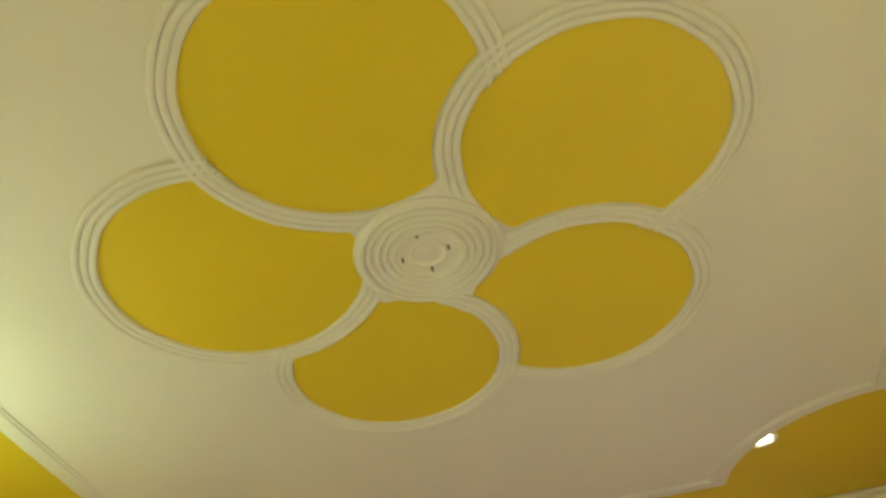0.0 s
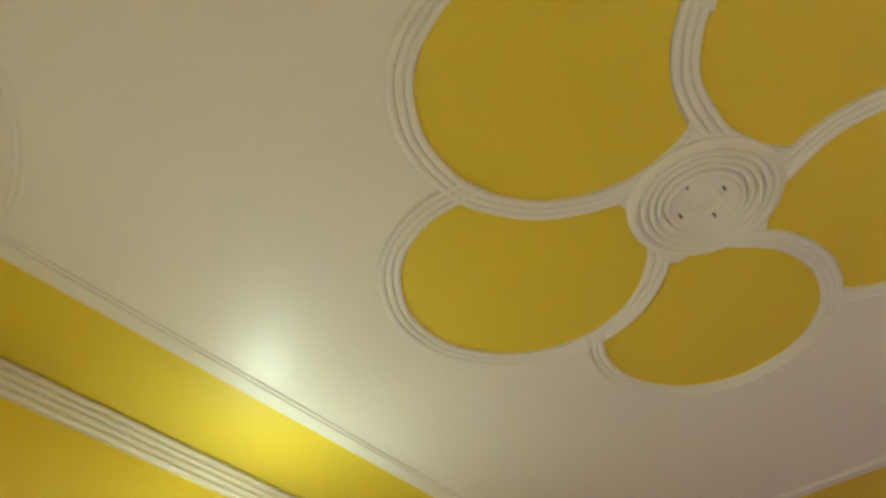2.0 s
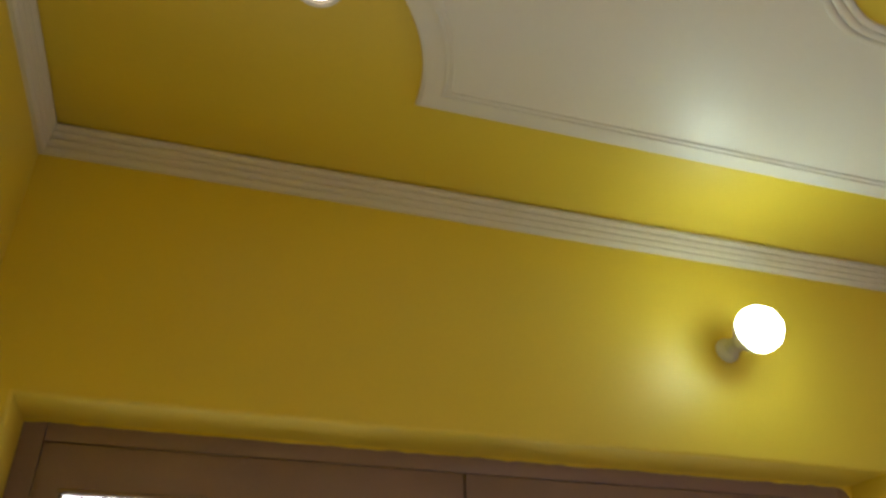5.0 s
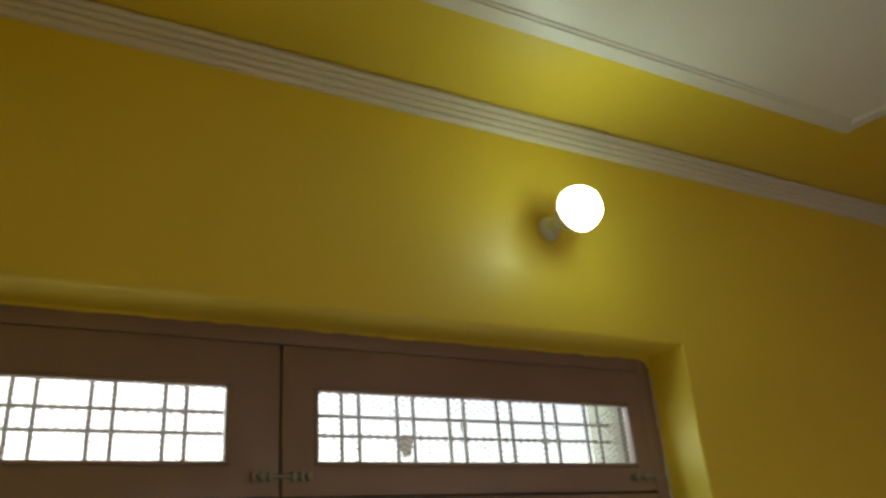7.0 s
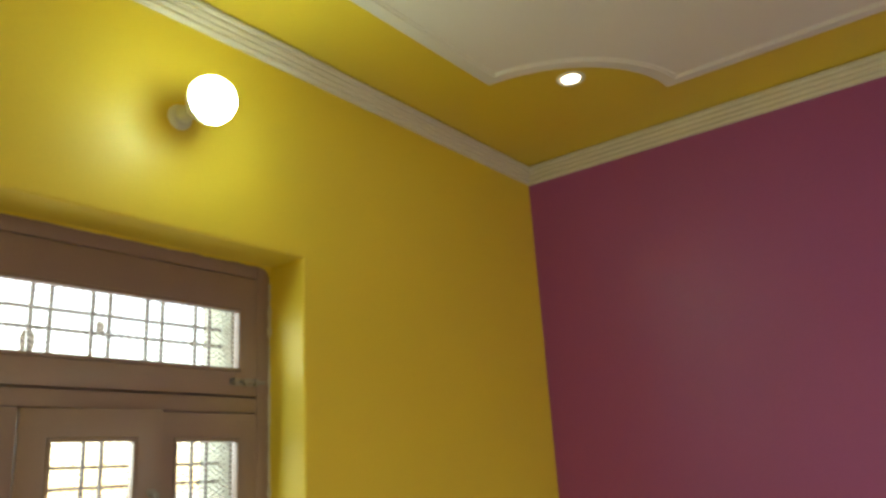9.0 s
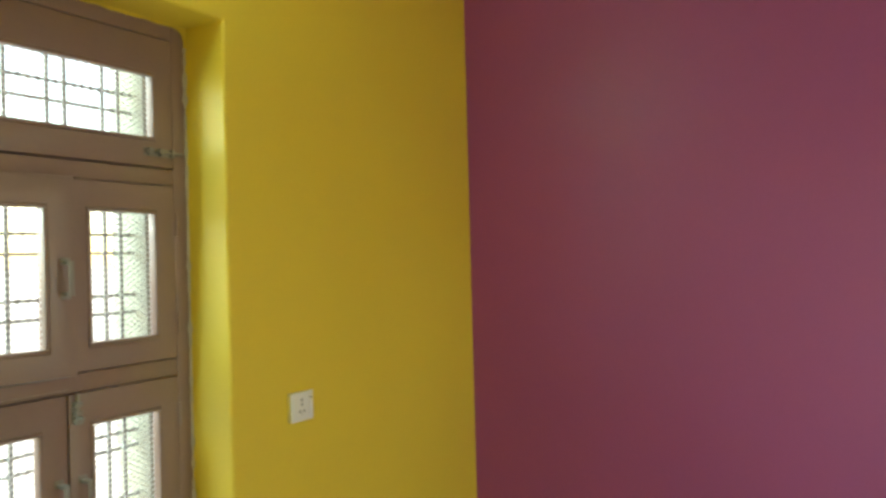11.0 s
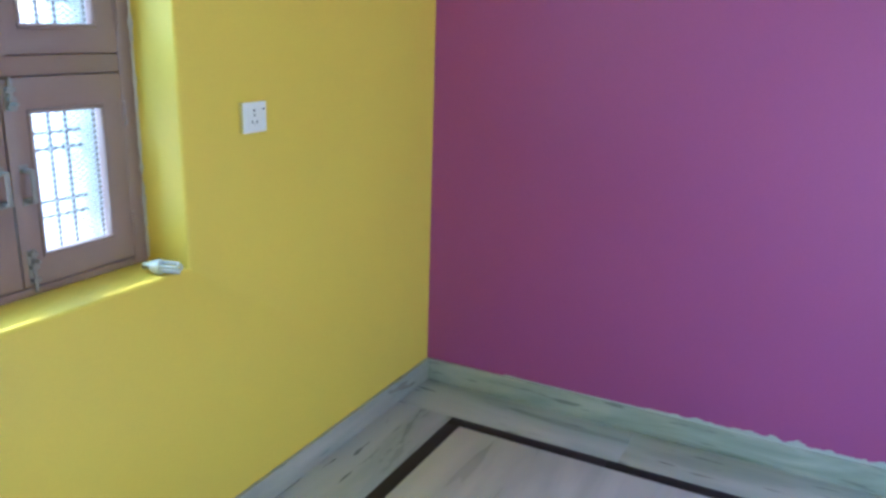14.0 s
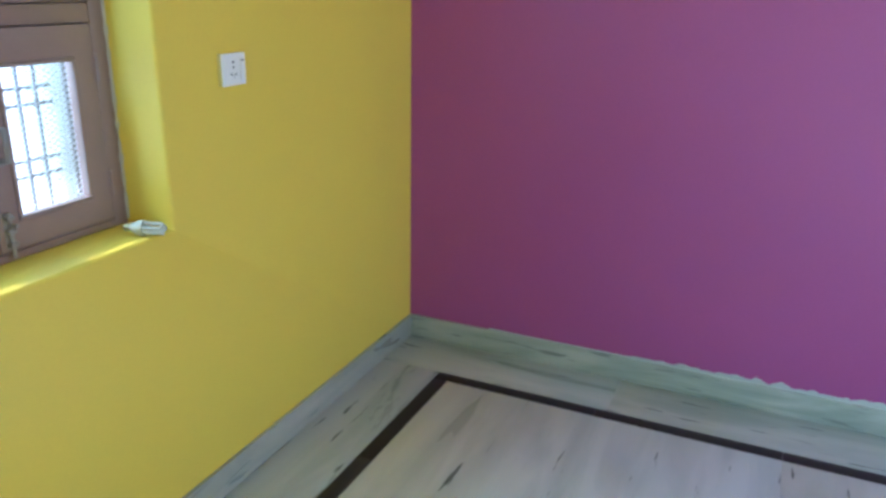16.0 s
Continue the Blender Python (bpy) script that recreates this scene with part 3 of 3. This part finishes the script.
# casements: three pairs, above and below
MEET = -1.630
for z0, z1, pz0, pz1, upper in ((1.347, 1.788, 1.403, 1.724, True), (0.842, 1.305, 0.905, 1.234, False)):
    right = leaf("casement", MEET, JAMB, z0, z1, -1.575, -1.378, pz0, pz1, "brown casement with wire mesh", 0, False)
    for dz in (0.09, z1 - z0 - 0.10):
        hinge(right, 0.0, z0 + dz)
    left = leaf("casement", -1.945, MEET, z0, z1, -1.885, -1.690, pz0, pz1, "casement with wire mesh, standing slightly ajar" if upper else "brown casement with wire mesh", -8.5 if upper else 0.0)
    handle(left, -1.655 + 1.945, (1.562 if upper else 1.076))
    if not upper:
        handle(right, -1.598 - JAMB, 1.074)
        bolt(right, (-1.605 - JAMB, 0, 0.930), (-1.605 - JAMB, 0, 0.852))
        bolt(right, (-1.612 - JAMB, 0, 1.235), (-1.612 - JAMB, 0, 1.285))
    for x0, x1 in ((-2.630, -2.318), (-2.318, -2.005), (-3.255, -2.974), (-2.974, -2.690)):
        leaf("casement", x0, x1, z0, z1, x0 + 0.058, x1 - 0.058, pz0, pz1, "brown casement with wire mesh")
    for x0, x1 in ((-2.005, -1.945), (-2.690, -2.630)):
        rail("post", x0, x1, FY + 0.001, FB + 0.02, z0, z1, window)

# stops that close the gaps behind the shutters
SY0, SY1 = FY + 0.033, FB + 0.018
for x, z0, z1 in ((MID, 1.828, HEAD), (MEET, 0.842, 1.305), (MEET, 1.347, 1.788), (-2.318, 0.842, 1.305), (-2.318, 1.347, 1.788), (-2.974, 0.842, 1.305), (-2.974, 1.347, 1.788)):
    rail("stop", x - 0.014, x + 0.014, SY0, SY1, z0 + 0.013, z1 - 0.013, window, 0.002)
for x in (JAMB, WX0 + 0.045):
    for z0, z1 in ((0.842, 1.305), (1.347, 1.788), (1.828, HEAD)):
        rail("stop", x - 0.012, x + 0.012, SY0, SY1 - 0.001, z0 + 0.013, z1 - 0.013, window, 0.002)
for z in (0.842, 1.305, 1.347, 1.788, 1.828, HEAD):
    rail("stop", WX0 + 0.05, JAMB - 0.003, SY0 + 0.001, SY1 - 0.002, z - 0.012, z + 0.012, window, 0.002)

rail("ledge", -1.945, -1.638, FY - 0.022, FY - 0.004, 1.316, 1.346, window, 0.005)
def caulk(name, x, z0, z1):
    bm = bmesh.new()
    prev = None
    n = 170
    for i in range(n + 1):
        z = z0 + (z1 - z0) * i / n
        w = 0.0055 + 0.005 * noise.noise((z * 9, 1, 0)) + 0.007 * noise.noise((z * 37, 5, 0))
        w = max(0.0008, w)
        cur = [bm.verts.new(p) for p in ((x + 0.001, FY - w, z), (x - 0.0015, FY - w, z), (x - w * 0.8, FY - 0.0018, z), (x - w * 0.8, FY + 0.001, z))]
        if prev:
            for k in range(3):
                bm.faces.new((prev[k], prev[k + 1], cur[k + 1], cur[k]))
        prev = cur
    return part(name, bm, FILLER, window, "ragged pale filler between frame and plaster")


def plaster_lip():
    """Hand-trowelled plaster edge along the head of the frame, rounded at the corner."""
    bm = bmesh.new()
    prev = None
    n = 260
    for i in range(n + 1):
        x = WX0 + (WX1 - WX0) * i / n
        h = 0.004 + 0.004 * noise.noise((x * 7, 2, 0)) + 0.003 * noise.noise((x * 29, 4, 0))
        e = max(0.0, x - (WX1 - 0.034))
        h = max(0.0005, h) + 0.034 - math.sqrt(max(0.0, 0.034 ** 2 - e * e))
        cur = [bm.verts.new(p) for p in ((x, FY + 0.001, WZ1 - h), (x, FY - 0.004, WZ1 - h), (x, FY - 0.009, WZ1 + 0.001))]
        if prev:
            for k in range(2):
                bm.faces.new((prev[k], prev[k + 1], cur[k + 1], cur[k]))
        prev = cur
    return structure("trim_plaster", bm, YELLOW, "uneven yellow plaster edge over the window head", "trim")


plaster_lip()
caulk("filler", WX1, WZ0 + 0.01, WZ1 - 0.05)

# iron grille outside the shutters
grille = thing("window_grille", "dark iron window grille of paired upright bars", "grille")
GY = 0.266
# two panels, either side of the mullion: pairs of uprights
for first, count in ((-1.437, 7), (-2.584, 5)):
    for i in range(count):
        for x in (first - 0.148 * i, first + 0.045 - 0.148 * i):
            part("bar", box(bmesh.new(), x - 0.0045, x + 0.0045, GY, GY + 0.007, WZ0 - 0.02, WZ1 + 0.02), IRON, grille)
for z in (0.957, 0.994, 1.121, 1.160, 1.466, 1.511, 1.619, 1.666, 1.985, 2.032):
    part("crossbar", box(bmesh.new(), WX0, -1.346, GY + 0.0075, GY + 0.0125, z - 0.004, z + 0.004), IRON, grille)
structure("outer_reveal", box(bmesh.new(), -1.345, -1.20, 0.2305, 0.365, WZ0 - 0.1, WZ1 + 0.1, 0.004), CEMENT, "grey-green cement outer reveal beside the window grille", "wall")

# Unseen slab added to trim the sun to a thin streak on the sill.
structure("sun_blocker", box(bmesh.new(), LEFT - 6.0, 3.0, 0.43, 3.0, 3.186, 3.31, 0.01), OUTWALL, "unseen pale slab added to cut the sun at the window", "roof")

# two small grey shapes outside, made as rags on added threads from the slab
def hanging_rag(x, y, z, size, seed):
    rag = thing("hanging_rag", "small ragged grey cloth hanging on a thread outside", "rag", "rags under the veranda roof", at=(x, y, z))
    bm = bmesh.new()
    n, m = 9, 12
    grid = [[bm.verts.new((size * (0.5 * (2 * i / n - 1) * (0.45 + 0.55 * math.sin(math.pi * (0.12 + 0.8 * j / m))) + 0.10 * noise.noise((j * 0.5, i * 0.2, seed))),
                           0.10 * size * noise.noise((i * 0.6, j * 0.4, seed + 3)),
                           size * (0.8 - 1.6 * j / m + 0.12 * noise.noise((i * 0.7, seed, j * 0.1))))) for i in range(n + 1)] for j in range(m + 1)]
    for j in range(m):
        for i in range(n):
            bm.faces.new((grid[j][i], grid[j][i + 1], grid[j + 1][i + 1], grid[j + 1][i]))
    bmesh.ops.solidify(bm, geom=bm.faces[:], thickness=0.003)
    part("cloth", bm, SCRAP, rag)
    part("thread", tube(bmesh.new(), (0, 0, size * 0.7), (0, 0, 3.1875 - z), 0.0012, 6), SCRAP, rag, "thin grey thread")
    return rag


hanging_rag(-0.66, 2.97, 2.465, 0.085, 1.0)
hanging_rag(-0.23, 2.97, 2.590, 0.055, 5.0)

# ---- lamps ----
def wall_lamp():
    bx, by, bz = BULB
    lamp = thing("wall_lamp", "glowing round white bulb in a white holder on the yellow wall", "lamp", at=(bx, 0, bz - 0.004))
    ax = Matrix.Rotation(radians(90), 4, "X")   # local z points into the room
    part("base", lathe(bmesh.new(), [(0, 0), (0.032, 0), (0.032, 0.008), (0.028, 0.014), (0.020, 0.018), (0.0, 0.022)], ax), GREY_PLASTIC, lamp)
    part("holder", lathe(bmesh.new(), [(0.0, 0.016), (0.019, 0.016), (0.020, 0.048), (0.018, 0.052), (0.0, 0.052)], ax), GREY_PLASTIC, lamp)
    part("bulb_neck", lathe(bmesh.new(), [(0.0, 0.044), (0.0145, 0.044), (0.016, 0.056), (0.034, 0.078), (0.051, 0.102), (0.0560, 0.116), (0.0565, 0.121), (0.0, 0.121)], ax), PLASTIC, lamp)
    dome = [(0.0565, 0.1215)] + [(0.058 * math.sin(radians(a)), 0.132 - 0.058 * math.cos(radians(a))) for a in range(81, 181, 9)]
    dome[-1] = (0.0, dome[-1][1])
    part("bulb_dome", lathe(bmesh.new(), dome, ax), BULB_LIGHT, lamp, "glowing frosted dome")
    return lamp


wall_lamp()


def downlight(x, y):
    d = thing("downlight", "round white recessed downlight, lit, in the yellow ceiling", "lamp", "ceiling downlights", at=(x, y, HC))
    part("trim_ring", lathe(bmesh.new(), [(0.048, 0.0), (0.048, -0.003), (0.045, -0.006), (0.037, -0.005), (0.0350, -0.001)], n=40), PLASTIC, d)
    part("lens", lathe(bmesh.new(), [(0.0, -0.004), (0.022, -0.0038), (0.0305, -0.0025)], n=40), SPOT_LIGHT, d, "glowing diffuser")
    part("gasket", lathe(bmesh.new(), [(0.0305, -0.002), (0.0345, -0.003), (0.0352, 0.0)], n=40), HOLE, d, "thin dark ring")
    return d


downlight(-0.577, -0.528)
downlight(-2.867, -0.562)
downlight(-0.557, -2.269)

# ---- socket on the yellow wall ----
def socket():
    x0, x1, z0, z1 = -1.078, -0.986, 1.143, 1.224
    cx, cz = (x0 + x1) / 2, (z0 + z1) / 2
    s = thing("wall_socket", "white square switch and socket plate on the yellow wall", "socket", at=(cx, 0, cz))
    w, h = (x1 - x0) / 2, (z1 - z0) / 2
    part("back_box", box(bmesh.new(), -w + 0.001, w - 0.001, -0.010, 0, -h + 0.001, h - 0.001, 0.001), CREAM, s, "cream box behind the plate")
    part("plate", box(bmesh.new(), -w, w, -0.016, -0.0102, -h, h, 0.0025), PLASTIC, s)
    part("socket_face", box(bmesh.new(), -w * 0.62, w * 0.40, -0.0175, -0.015, -h * 0.78, h * 0.78, 0.0008), PLASTIC, s)
    part("rocker", box(bmesh.new(), w * 0.47, w * 0.84, -0.0195, -0.015, -h * 0.74, h * 0.74, 0.0015), PLASTIC, s, "white switch rocker")
    cx2 = -w * 0.11
    for px, pz, r in ((0, 0.019, 0.0036), (0, 0.006, 0.0030), (-0.009, -0.012, 0.0032), (0.009, -0.012, 0.0032), (0, -0.019, 0.0016)):
        part("pin_hole", tube(bmesh.new(), (cx2 + px, -0.0180, pz), (cx2 + px, -0.0165, pz), r, 10), HOLE, s, "dark pin hole")
    part("indicator", box(bmesh.new(), w * 0.56, w * 0.75, -0.0200, -0.0190, h * 0.48, h * 0.58), HOLE, s)
    return s


socket()


# ---- lamp lying on the sill ----
def fluorescent_lamp():
    lamp = thing("fluorescent_lamp", "old compact fluorescent lamp lying on the window sill", "lamp", at=(-1.348, 0.034, WZ0 + 0.0195))
    ax = Matrix.Rotation(radians(90), 4, "Y")
    part("cap", lathe(bmesh.new(), [(0, -0.055), (0.008, -0.055), (0.012, -0.050), (0.012, -0.030), (0.0, -0.030)], ax, 20), BRASS, lamp)
    part("ballast", lathe(bmesh.new(), [(0, -0.031), (0.013, -0.031), (0.021, -0.016), (0.024, -0.004), (0.024, 0.010), (0.0, 0.012)], ax, 24), CFL_BODY, lamp)
    for k in range(3):
        a = radians(90 + 120 * k)
        u, v = Vector((0, math.cos(a), math.sin(a))), Vector((0, -math.sin(a), math.cos(a)))
        c = u * 0.0125
        pts = [c + v * 0.0095 + Vector((0.010 + 0.006 * i, 0, 0)) for i in range(9)]
        pts += [c + v * 0.0095 * math.cos(radians(t)) + Vector((0.060 + 0.008 * math.sin(radians(t)), 0, 0)) for t in range(20, 181, 20)]
        pts += [c - v * 0.0095 + Vector((0.058 - 0.006 * i, 0, 0)) for i in range(9)]
        part("tube", sweep(bmesh.new(), pts, 0.0048), CFL_GLASS, lamp, "white glass tube")
    lamp.rotation_euler = (radians(30), 0, radians(-72))
    lamp.scale = (0.8, 0.8, 0.8)
    return lamp


fluorescent_lamp()

# ---- outside ----
structure("ground", box(bmesh.new(), -4000, 4000, -4000, 4000, -0.65, -0.60), EARTH, "dusty sunlit ground outside the window", "ground")
